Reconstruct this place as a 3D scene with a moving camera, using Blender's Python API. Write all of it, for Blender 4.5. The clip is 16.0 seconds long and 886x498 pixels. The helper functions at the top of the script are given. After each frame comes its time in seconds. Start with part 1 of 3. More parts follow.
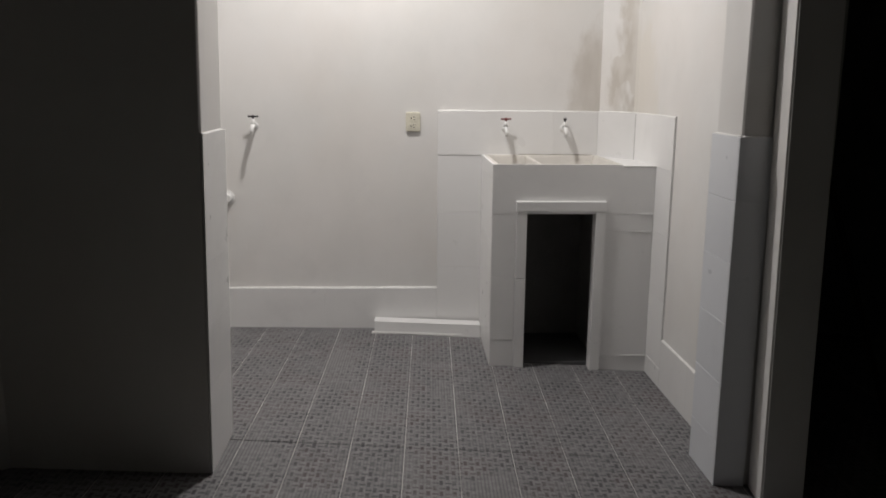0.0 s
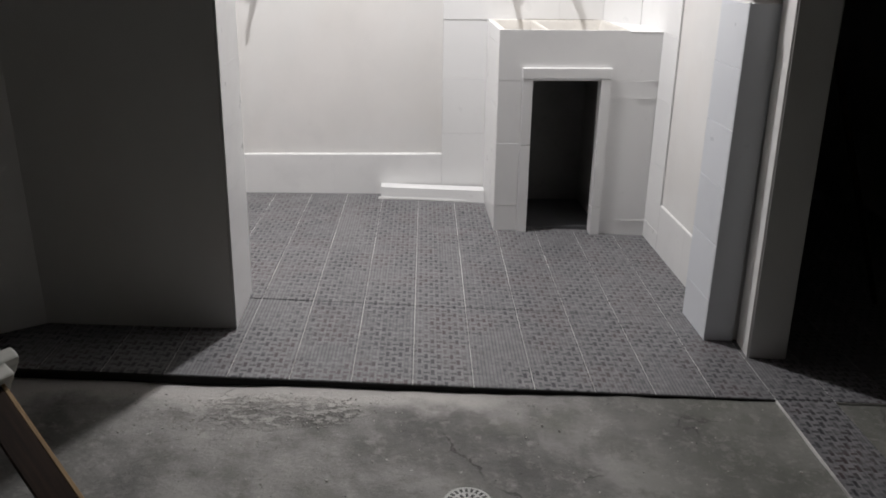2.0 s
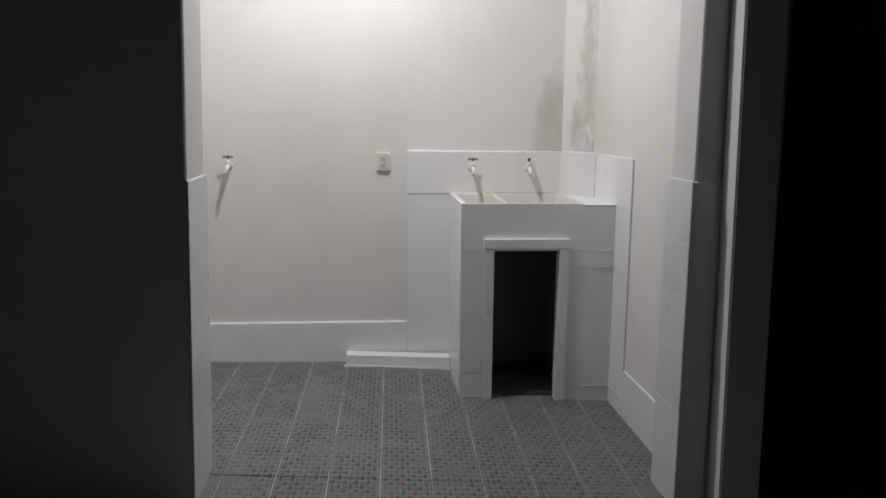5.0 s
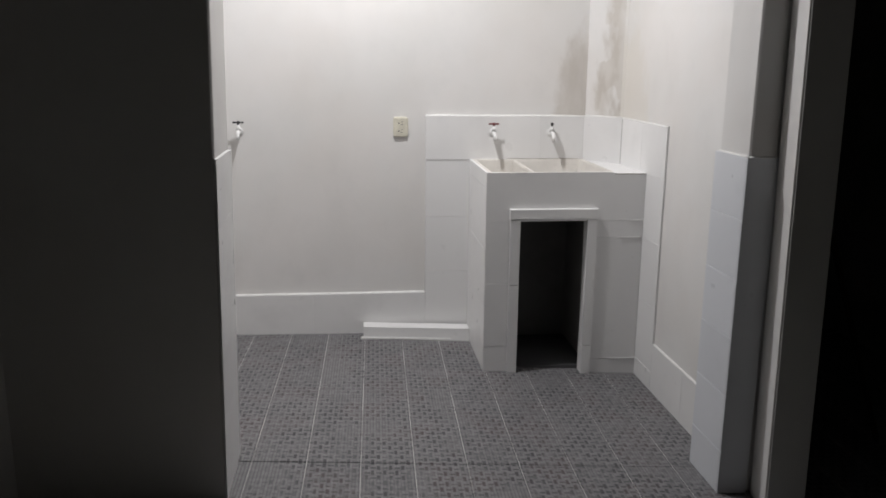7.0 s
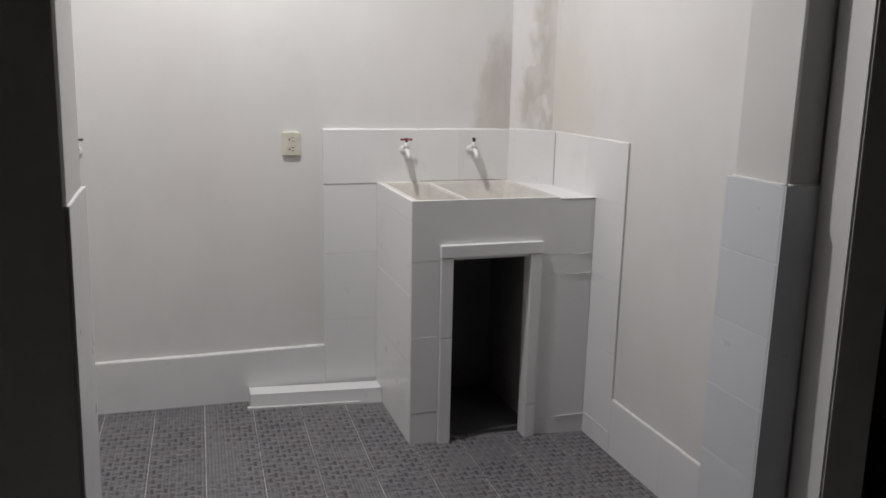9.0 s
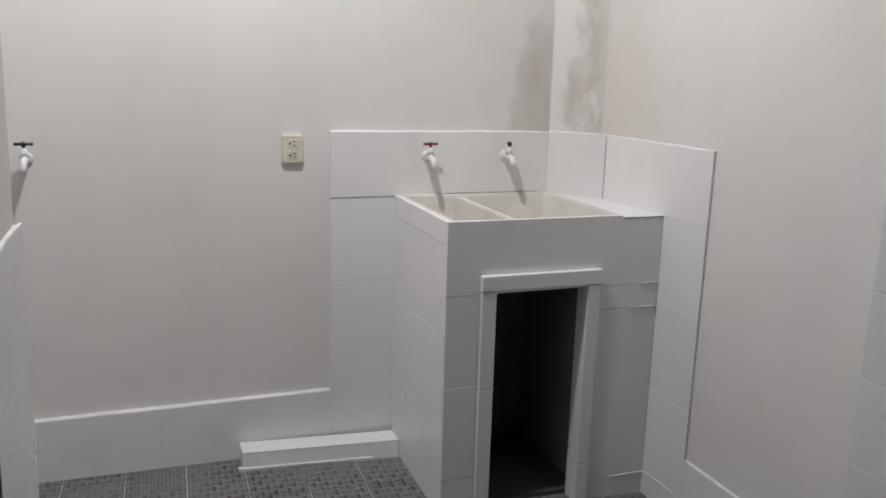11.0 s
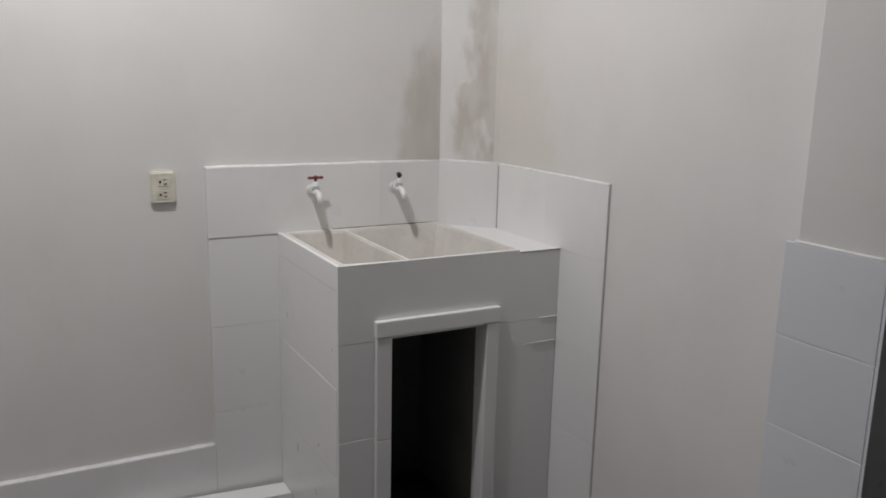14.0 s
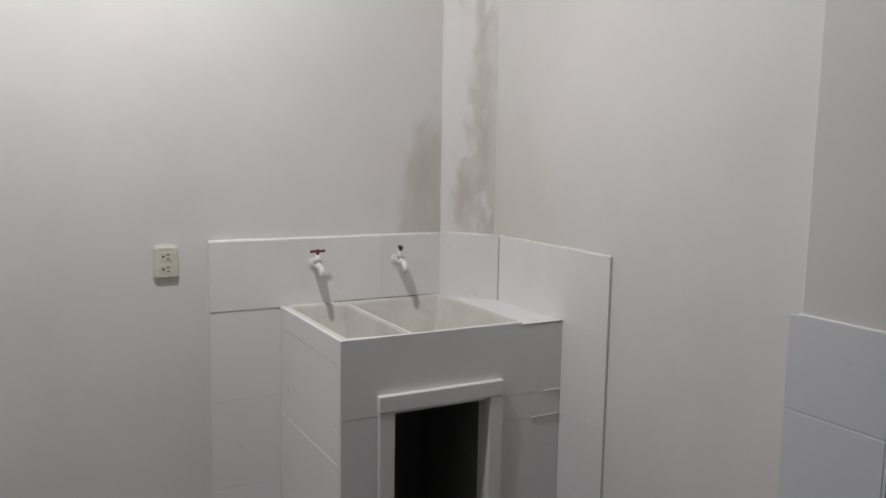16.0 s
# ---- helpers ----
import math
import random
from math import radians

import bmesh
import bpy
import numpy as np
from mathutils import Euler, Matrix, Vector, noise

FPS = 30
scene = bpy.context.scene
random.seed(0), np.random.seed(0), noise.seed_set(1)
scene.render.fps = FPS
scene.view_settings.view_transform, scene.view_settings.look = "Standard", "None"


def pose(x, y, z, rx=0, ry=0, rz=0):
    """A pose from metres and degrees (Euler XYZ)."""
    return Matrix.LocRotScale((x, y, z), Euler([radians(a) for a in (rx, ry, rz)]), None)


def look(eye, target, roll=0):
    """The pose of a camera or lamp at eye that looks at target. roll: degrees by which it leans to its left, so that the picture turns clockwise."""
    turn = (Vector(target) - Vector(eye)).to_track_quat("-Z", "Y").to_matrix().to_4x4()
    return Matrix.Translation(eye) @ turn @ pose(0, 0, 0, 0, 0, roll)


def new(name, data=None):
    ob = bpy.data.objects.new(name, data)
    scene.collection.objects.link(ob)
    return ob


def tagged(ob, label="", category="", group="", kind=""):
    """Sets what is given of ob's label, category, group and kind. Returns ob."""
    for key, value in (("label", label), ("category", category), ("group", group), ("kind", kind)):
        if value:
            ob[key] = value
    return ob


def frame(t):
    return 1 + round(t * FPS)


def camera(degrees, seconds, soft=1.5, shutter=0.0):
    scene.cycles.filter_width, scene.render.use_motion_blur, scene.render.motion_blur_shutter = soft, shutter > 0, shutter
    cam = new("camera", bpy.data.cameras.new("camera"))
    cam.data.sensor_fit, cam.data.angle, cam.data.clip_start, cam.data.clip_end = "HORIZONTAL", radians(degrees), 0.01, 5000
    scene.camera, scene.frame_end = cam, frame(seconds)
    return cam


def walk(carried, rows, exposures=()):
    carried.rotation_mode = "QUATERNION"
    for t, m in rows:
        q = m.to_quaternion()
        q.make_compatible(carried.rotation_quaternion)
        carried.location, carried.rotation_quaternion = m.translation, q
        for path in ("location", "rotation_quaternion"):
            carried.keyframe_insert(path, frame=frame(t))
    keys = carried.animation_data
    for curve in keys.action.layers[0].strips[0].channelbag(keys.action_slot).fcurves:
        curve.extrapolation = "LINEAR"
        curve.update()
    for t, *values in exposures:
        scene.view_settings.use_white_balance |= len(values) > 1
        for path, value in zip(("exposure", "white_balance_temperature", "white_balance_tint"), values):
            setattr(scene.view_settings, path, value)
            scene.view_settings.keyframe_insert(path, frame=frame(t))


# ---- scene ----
cam = camera(57.3, 16.0, 1.8)
PATH = [
    (0, (-0.402, 0.064, 1.318), (-0.309, 2.023, 0.925), 0.5),
    (0.5, (-0.409, 0.021, 1.328), (-0.315, 1.947, 0.798), 0.5),
    (1, (-0.419, 0.024, 1.304), (-0.327, 1.929, 0.704), 0.5),
    (1.5, (-0.436, 0.0, 1.311), (-0.337, 1.876, 0.626), 0.7),
    (2, (-0.452, -0.032, 1.34), (-0.352, 1.836, 0.633), 0.7),
    (2.5, (-0.457, -0.092, 1.409), (-0.358, 1.782, 0.717), 0.6),
    (3, (-0.448, -0.109, 1.462), (-0.357, 1.802, 0.879), 0.4),
    (3.5, (-0.436, -0.102, 1.449), (-0.343, 1.857, 1.058), 0.3),
    (4, (-0.442, -0.085, 1.421), (-0.34, 1.884, 1.089), 0.3),
    (4.5, (-0.426, -0.083, 1.391), (-0.284, 1.886, 1.069), 0.5),
    (5, (-0.448, -0.072, 1.389), (-0.263, 1.892, 1.063), 0.6),
    (7.5, (-0.637, 0.233, 1.473), (-0.389, 2.164, 1.015), 0.4),
    (8, (-0.658, 0.427, 1.478), (-0.227, 2.331, 1.044), 0.9),
    (8.5, (-0.762, 0.717, 1.449), (-0.215, 2.594, 1.026), 1.1),
    (9, (-0.826, 0.926, 1.431), (-0.207, 2.78, 1.01), 1.2),
    (9.5, (-0.808, 1.042, 1.413), (-0.15, 2.883, 0.992), 1.4),
    (10, (-0.844, 1.229, 1.401), (-0.183, 3.069, 0.98), 1.4),
    (12.5, (-0.825, 1.743, 1.446), (-0.037, 3.527, 0.999), 1.5),
    (13, (-0.81, 1.724, 1.463), (0.033, 3.482, 1.017), 1.2),
    (13.5, (-0.795, 1.71, 1.477), (0.112, 3.438, 1.037), 1.3),
    (14, (-0.789, 1.708, 1.488), (0.146, 3.428, 1.077), 1.3),
    (14.5, (-0.797, 1.703, 1.508), (0.156, 3.424, 1.147), 1.2),
    (15, (-0.799, 1.71, 1.51), (0.162, 3.439, 1.216), 1.2),
    (15.5, (-0.814, 1.716, 1.511), (0.15, 3.449, 1.249), 1.3),
    (16, (-0.81, 1.714, 1.506), (0.145, 3.454, 1.259), 1.0),
]
EXPOSURES = [
    (0.0, 0.0, 6800, 10), (0.5, 0.41, 6800, 10), (1.0, 0.47, 6800, 10), (1.5, 0.50, 6750, 10), (2.0, 0.76, 6500, 10), (2.5, 0.78, 6500, 10),
    (3.0, 0.52, 6500, 10), (3.5, -0.04, 6450, 10), (4.0, -0.10, 6450, 10), (5.0, -0.12, 6450, 10), (7.5, 0.20, 6500, 10), (8.0, 0.22, 6500, 10),
    (8.5, -0.04, 6500, 10), (9.0, -0.09, 6500, 10), (10.0, -0.09, 6500, 10), (12.5, -0.13, 6500, 10), (13.0, -0.15, 6500, 10),
    (13.5, -0.29, 6500, 10), (14.0, -0.38, 6500, 10), (15.0, -0.43, 6500, 10), (15.5, -0.43, 6500, 10), (16.0, -0.43, 6500, 10),
]
walk(cam, [(t, look(eye, target, roll)) for t, eye, target, roll in PATH], EXPOSURES)

# ---- light ----
world = bpy.data.worlds.new("night")
scene.world = world
world.use_nodes = True
world.node_tree.nodes["Background"].inputs[0].default_value = (0.78, 0.92, 0.86, 1)
world.node_tree.nodes["Background"].inputs[1].default_value = 0.003

# a small round ceiling lamp, out of view above the room
bulb = bpy.data.lights.new("room_lamp", "AREA")
bulb.shape, bulb.size = "DISK", 0.10
bulb.energy, bulb.color = 36.0, (0.990, 0.973, 0.985)
new("room_lamp", bulb).location = (-0.565, 3.51, 2.97)


# ---- materials ----
class Nodes:
    """A small builder for node materials."""

    def __init__(self, name, rough=0.6):
        self.mat = bpy.data.materials.new(name)
        self.mat.use_nodes = True
        self.tree = self.mat.node_tree
        self.bsdf = self.tree.nodes["Principled BSDF"]
        self.bsdf.inputs["Roughness"].default_value = rough
        self.co = self.tree.nodes.new("ShaderNodeTexCoord").outputs["Object"]
        self.geo = self.tree.nodes.new("ShaderNodeNewGeometry").outputs["Position"]

    def put(self, socket, value):
        if isinstance(value, bpy.types.NodeSocket):
            self.tree.links.new(value, socket)
        elif isinstance(value, (tuple, list)) and len(value) == 3 and socket.type == "RGBA":
            socket.default_value = (*value, 1)
        else:
            socket.default_value = value

    def math(self, op, a, b=0.0, c=0.0, clamp=False):
        n = self.tree.nodes.new("ShaderNodeMath")
        n.operation, n.use_clamp = op, clamp
        for socket, value in zip(n.inputs, (a, b, c)):
            self.put(socket, value)
        return n.outputs[0]

    def noise(self, scale, detail=4.0, rough=0.55, co=None, stretch=None):
        n = self.tree.nodes.new("ShaderNodeTexNoise")
        source = self.geo if co is None else co
        if stretch:
            m = self.tree.nodes.new("ShaderNodeMapping")
            m.inputs["Scale"].default_value = stretch
            self.put(m.inputs["Vector"], source)
            source = m.outputs[0]
        self.put(n.inputs["Vector"], source)
        n.inputs["Scale"].default_value, n.inputs["Detail"].default_value, n.inputs["Roughness"].default_value = scale, detail, rough
        return n.outputs["Fac"]

    def ramp(self, value, a, b, lo=0.0, hi=1.0):
        n = self.tree.nodes.new("ShaderNodeMapRange")
        n.interpolation_type = "SMOOTHSTEP"
        for socket, v in zip(n.inputs[:5], (value, a, b, lo, hi)):
            self.put(socket, v)
        return n.outputs[0]

    def mix(self, factor, a, b, mode="MIX"):
        n = self.tree.nodes.new("ShaderNodeMix")
        n.data_type, n.blend_type = "RGBA", mode
        self.put(n.inputs["Factor"], factor)
        self.put(n.inputs[6], a)
        self.put(n.inputs[7], b)
        return n.outputs[2]

    def xyz(self, co):
        n = self.tree.nodes.new("ShaderNodeSeparateXYZ")
        self.put(n.inputs[0], co)
        return n.outputs

    def random(self):
        return self.tree.nodes.new("ShaderNodeObjectInfo").outputs["Random"]

    def bump(self, height, strength=0.3, distance=0.002):
        n = self.tree.nodes.new("ShaderNodeBump")
        n.inputs["Strength"].default_value, n.inputs["Distance"].default_value = strength, distance
        self.put(n.inputs["Height"], height)
        self.put(self.bsdf.inputs["Normal"], n.outputs[0])

    def done(self, colour, rough=None):
        self.put(self.bsdf.inputs["Base Color"], colour)
        if rough is not None:
            self.put(self.bsdf.inputs["Roughness"], rough)
        return self.mat


def plaster(name, damp=False, colour=(0.765, 0.758, 0.748)):
    n = Nodes(name, 0.62)
    wide = n.ramp(n.noise(1.1, 3), 0.3, 0.75)
    c = n.mix(wide, colour, (colour[0] * 0.92, colour[1] * 0.915, colour[2] * 0.90))
    c = n.mix(n.math("MULTIPLY", n.ramp(n.noise(5.0, 5, 0.65), 0.5, 0.8), 0.35), c, tuple(v * 0.88 for v in colour))
    tint = n.ramp(n.noise(1.9, 3, 0.6), 0.35, 0.65)
    c = n.mix(tint, c, n.mix(1.0, c, (1.0, 0.985, 0.975), "MULTIPLY"))
    cloud = n.ramp(n.noise(3.3, 4, 0.6, stretch=(1, 1, 0.7)), 0.45, 0.75)
    c = n.mix(n.math("MULTIPLY", cloud, 0.5), c, n.mix(1.0, c, (0.925, 0.935, 0.935), "MULTIPLY"))
    if damp:
        x, y, z = n.xyz(n.geo)
        ragged = n.math("SUBTRACT", n.noise(5.0, 5, 0.6, stretch=(1, 1, 0.55)), 0.5)
        streak = n.ramp(n.noise(9.0, 4, 0.6, stretch=(1, 1, 0.3)), 0.34, 0.62, 0.35, 1.0)
        slanted = n.math("MULTIPLY", n.math("GREATER_THAN", x, 0.6165), n.math("LESS_THAN", x, 0.7575))

        def patch(along, a, ra, b, rb, only, strength):
            """Rising damp with a ragged outline of its own."""
            p = n.math("POWER", n.math("DIVIDE", n.math("SUBTRACT", along, a), ra), 2.0)
            q = n.math("POWER", n.math("DIVIDE", n.math("SUBTRACT", z, b), rb), 2.0)
            d = n.math("SUBTRACT", n.math("SQRT", n.math("ADD", p, q)), n.math("MULTIPLY", ragged, 2.2))
            return n.math("MULTIPLY", n.math("MULTIPLY", n.ramp(d, 1.15, 0.6), only), strength)

        on_back = patch(x, 0.600, 0.15, 1.27, 0.40, n.math("LESS_THAN", x, 0.6165), 0.80)
        on_slant = patch(x, 0.720, 0.075, 1.50, 0.62, slanted, 0.80)
        on_side = patch(y, 4.20, 0.34, 1.25, 0.62, n.math("GREATER_THAN", x, 0.7575), 0.60)
        # old paint has flaked off the slanted corner in sharp-edged patches
        flaked = n.ramp(n.noise(6.5, 4, 0.55, stretch=(1, 1, 0.5)), 0.50, 0.535)
        seep = n.math("MULTIPLY", n.ramp(n.noise(11.0, 3, 0.5, stretch=(1, 1, 0.45)), 0.40, 0.62), on_slant)
        wet = n.math("MAXIMUM", on_back, seep)
        c = n.mix(n.math("MULTIPLY", on_side, 0.75), c, (0.66, 0.615, 0.54))
        c = n.mix(n.math("MULTIPLY", n.math("MULTIPLY", flaked, on_slant), 0.75), c, (0.56, 0.525, 0.475))
        c = n.mix(n.math("MULTIPLY", wet, 0.55), c, (0.54, 0.50, 0.45))
        c = n.mix(n.math("MULTIPLY", n.math("MULTIPLY", wet, streak), 0.45), c, (0.41, 0.37, 0.32))
    n.bump(n.math("ADD", n.math("ADD", n.noise(7.0, 4), n.math("MULTIPLY", n.noise(2.2, 2), 2.5)), n.math("MULTIPLY", n.noise(140.0, 3), 0.06)), 0.22, 0.006)
    return n.done(c)


def glazed(name, colour, rough=0.28):
    n = Nodes(name, rough)
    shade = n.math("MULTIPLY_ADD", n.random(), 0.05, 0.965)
    grime = n.ramp(n.noise(3.0, 5, 0.6), 0.5, 0.85)
    tone = n.mix(grime, colour, tuple(v * 0.9 for v in colour))
    c = n.mix(1.0, tone, shade, "MULTIPLY")
    n.bump(n.noise(7.0, 2), 0.07, 0.002)
    return n.done(c, n.math("MULTIPLY_ADD", n.noise(12.0, 3), 0.18, rough - 0.06))


def woven_tile(name):
    """Grey floor tile printed with a small basket weave of short dark dashes."""
    n = Nodes(name, 0.5)
    x, y, z = n.xyz(n.co)
    # rows drift a little from tile to tile
    yy = n.math("ADD", y, n.math("MULTIPLY", n.random(), 0.4))

    def within(f, lo, hi):
        return n.math("MULTIPLY", n.math("GREATER_THAN", f, lo), n.math("LESS_THAN", f, hi))

    print_on = n.ramp(n.noise(3.4, 3, 0.55), 0.34, 0.50, 0.15, 1.0)
    worn = n.ramp(n.noise(15.0, 2), 0.34, 0.54, 0.45, 1.0)
    dash = 0.0
    for shift in (0.0, 0.5):
        fu = n.math("FRACT", n.math("ADD", n.math("DIVIDE", x, 0.0436), shift))
        fv = n.math("FRACT", n.math("ADD", n.math("DIVIDE", yy, 0.074), shift))
        flat = n.math("MULTIPLY", n.math("MULTIPLY", within(fu, 0.04, 0.52), within(fv, 0.14, 0.29)), 0.85)
        upright = n.math("MULTIPLY", within(fu, 0.58, 0.86), within(fv, 0.04, 0.46))
        dash = n.math("ADD", n.math("MAXIMUM", flat, upright), dash)
    dash = n.math("MULTIPLY", n.math("MULTIPLY", n.math("MINIMUM", dash, 1.0), print_on), worn)
    stripe = n.math("FRACT", n.math("DIVIDE", x, 0.0122))
    line = n.math("MULTIPLY", within(stripe, 0.0, 0.20), n.ramp(n.noise(2.6, 2), 0.40, 0.65, 0.2, 0.75))
    thread = n.math("MULTIPLY", within(stripe, 0.45, 0.75), n.math("MULTIPLY_ADD", print_on, -0.45, 0.60))
    base = n.mix(n.noise(1.7, 3), (0.142, 0.140, 0.145), (0.188, 0.186, 0.191))
    base = n.mix(n.math("MULTIPLY", n.random(), 0.35), base, (0.085, 0.086, 0.093))
    base = n.mix(n.ramp(n.noise(40.0, 3), 0.35, 0.7), base, (0.212, 0.209, 0.213))
    c = n.mix(line, base, (0.205, 0.202, 0.203))
    c = n.mix(thread, c, (0.055, 0.054, 0.058))
    tint = n.mix(n.ramp(n.noise(5.0, 1), 0.45, 0.62), (0.019, 0.019, 0.025), (0.050, 0.030, 0.033))
    c = n.mix(n.math("MULTIPLY", dash, 0.86), c, tint)
    dust = n.math("MULTIPLY", n.ramp(n.noise(7.0, 6, 0.7), 0.58, 0.82), 0.35)
    c = n.mix(dust, c, (0.26, 0.255, 0.25))
    n.bump(n.math("ADD", dash, n.math("MULTIPLY", n.noise(60.0, 3), 0.4)), 0.25, 0.0012)
    return n.done(c, n.math("MULTIPLY_ADD", n.noise(9.0, 4), 0.25, 0.38))


def bare_concrete(name):
    n = Nodes(name, 0.85)
    c = n.mix(n.ramp(n.noise(1.6, 6, 0.65), 0.38, 0.64), (0.115, 0.113, 0.106), (0.33, 0.32, 0.305))
    c = n.mix(n.math("MULTIPLY", n.ramp(n.noise(6.0, 6, 0.7), 0.48, 0.66), 0.7), c, (0.145, 0.142, 0.128))
    c = n.mix(n.math("MULTIPLY", n.ramp(n.noise(14.0, 6, 0.7), 0.56, 0.72), 0.5), c, (0.44, 0.425, 0.40))
    c = n.mix(n.math("MULTIPLY", n.ramp(n.noise(2.3, 4, 0.6), 0.52, 0.66), 0.45), c, (0.16, 0.165, 0.13))
    px, py, pz = n.xyz(n.geo)
    edge = n.math("ADD", py, n.math("MULTIPLY", n.noise(4.0, 5, 0.65), 0.30))
    smear = n.math("MULTIPLY", n.ramp(edge, 2.23, 2.33), n.ramp(px, 0.1, -0.35))
    c = n.mix(n.math("MULTIPLY", smear, 0.9), c, (0.50, 0.48, 0.455))
    # greenish stain that also darkens the right side, standing in for weaker light
    green_dim = n.ramp(n.math("ADD", px, n.math("MULTIPLY", n.noise(3.2, 5, 0.62), 0.9)), 0.50, 1.00)
    c = n.mix(n.math("MULTIPLY", green_dim, 0.55), c, (0.105, 0.110, 0.088))
    seam = n.tree.nodes.new("ShaderNodeTexVoronoi")
    seam.feature = "DISTANCE_TO_EDGE"
    seam.inputs["Scale"].default_value = 1.7
    bent = n.tree.nodes.new("ShaderNodeVectorMath")
    n.put(bent.inputs[0], n.geo)
    wobble = n.tree.nodes.new("ShaderNodeTexNoise")
    wobble.inputs["Scale"].default_value, wobble.inputs["Detail"].default_value = 6.0, 5.0
    n.put(wobble.inputs["Vector"], n.geo)
    shrink = n.tree.nodes.new("ShaderNodeVectorMath")
    shrink.operation = "SCALE"
    shrink.inputs["Scale"].default_value = 0.22
    n.put(shrink.inputs[0], wobble.outputs["Color"])
    n.put(bent.inputs[1], shrink.outputs[0])
    n.put(seam.inputs["Vector"], bent.outputs[0])
    crack = n.math("MULTIPLY", n.ramp(seam.outputs["Distance"], 0.010, 0.002), n.ramp(n.noise(2.1, 2), 0.52, 0.60))
    c = n.mix(n.math("MULTIPLY", crack, 0.8), c, (0.05, 0.047, 0.042))
    flake = n.ramp(n.noise(26.0, 6, 0.8), 0.52, 0.60)
    c = n.mix(n.math("MULTIPLY", flake, 0.22), c, (0.40, 0.385, 0.36))
    speck = n.math("MULTIPLY", n.ramp(n.noise(55.0, 2), 0.73, 0.79), 0.7)
    c = n.mix(speck, c, (0.66, 0.64, 0.60))
    pit = n.ramp(n.noise(70.0, 2), 0.70, 0.78)
    c = n.mix(pit, c, (0.05, 0.048, 0.045))
    # a patch where the cement skin has flaked off beside the tile edge
    a = n.math("POWER", n.math("DIVIDE", n.math("ADD", px, 0.83), 0.30), 2.0)
    b = n.math("POWER", n.math("DIVIDE", n.math("SUBTRACT", py, 2.09), 0.10), 2.0)
    away = n.math("ADD", n.math("ADD", a, b), n.math("MULTIPLY", n.noise(5.0, 5, 0.65), 1.6))
    spot = n.ramp(away, 1.9, 1.2)
    chips = n.noise(34.0, 5, 0.62, stretch=(0.8, 1.3, 1))
    c = n.mix(n.math("MULTIPLY", n.math("MULTIPLY", n.ramp(chips, 0.53, 0.58), spot), 0.6), c, (0.46, 0.445, 0.415))
    c = n.mix(n.math("MULTIPLY", n.math("MULTIPLY", n.ramp(chips, 0.47, 0.42), spot), 0.4), c, (0.085, 0.080, 0.070))
    broken = n.math("MULTIPLY", n.ramp(chips, 0.44, 0.56), spot)
    grain = n.math("ADD", n.noise(16.0, 8, 0.75), n.math("MULTIPLY", n.noise(90.0, 4), 0.25))
    n.bump(n.math("ADD", grain, n.math("MULTIPLY", broken, 0.9)), 0.75, 0.010)
    return n.done(c, n.math("MULTIPLY_ADD", n.noise(5.0, 4), 0.3, 0.62))


def cement(name, colour):
    n = Nodes(name, 0.7)
    c = n.mix(n.ramp(n.noise(4.0, 5, 0.6), 0.35, 0.7), colour, tuple(v * 0.82 for v in colour))
    c = n.mix(n.math("MULTIPLY", n.ramp(n.noise(60.0, 3), 0.55, 0.7), 0.3), c, tuple(v * 0.7 for v in colour))
    n.bump(n.noise(70.0, 4), 0.25, 0.0015)
    return n.done(c)


def plain(name, colour, rough=0.4, grain=30.0):
    n = Nodes(name, rough)
    c = n.mix(n.ramp(n.noise(grain, 3), 0.35, 0.7), colour, tuple(v * 0.86 for v in colour))
    n.bump(n.noise(grain * 3, 2), 0.1, 0.0008)
    return n.done(c)


def grimy_grout(name):
    """Pale grout, dark with trodden dirt in places."""
    n = Nodes(name, 0.85)
    grime = n.ramp(n.noise(2.6, 4, 0.6), 0.42, 0.66)
    c = n.mix(grime, (0.66, 0.65, 0.63), (0.36, 0.35, 0.34))
    n.bump(n.noise(90.0, 2), 0.1, 0.0008)
    return n.done(c)


def timber(name, dark, light):
    n = Nodes(name, 0.6)
    fibre = n.noise(6.0, 5, 0.6, co=n.co, stretch=(9, 9, 0.5))
    c = n.mix(n.ramp(fibre, 0.35, 0.68), dark, light)
    n.bump(fibre, 0.35, 0.001)
    n.bsdf.inputs["Specular IOR Level"].default_value = 0.15
    return n.done(c)


M_PLASTER = plaster("white_wall_paint")
M_DAMP = plaster("white_wall_paint_with_damp", True)
M_TILE = glazed("white_glazed_tile", (0.80, 0.797, 0.792))
# jamb only: cooler tile and greyer plaster, both darker than the rest
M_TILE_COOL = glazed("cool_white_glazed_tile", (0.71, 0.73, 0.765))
M_JAMB_PLASTER = plaster("greyer_white_plaster", colour=(0.70, 0.695, 0.685))
M_GROUT = grimy_grout("pale_grout")
M_FLOOR = woven_tile("grey_woven_print_tile")
M_BED = plain("tile_bed_mortar", (0.42, 0.41, 0.40), 0.9)
M_EDGE = plain("dark_tile_edge", (0.012, 0.011, 0.011), 0.95)
M_CONCRETE = bare_concrete("bare_concrete")
M_BASIN = cement("cast_stone_basin", (0.70, 0.673, 0.63))
M_STAIN = plain("brown_grime", (0.24, 0.20, 0.155), 0.9, 60.0)
M_RIM = plain("white_painted_rim", (0.78, 0.775, 0.76), 0.35)
# cement under the sink, coloured dark to carry the cavity's shade
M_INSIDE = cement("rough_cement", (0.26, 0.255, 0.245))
M_CAVITY_FLOOR = cement("shade_dark_cement", (0.075, 0.076, 0.08))
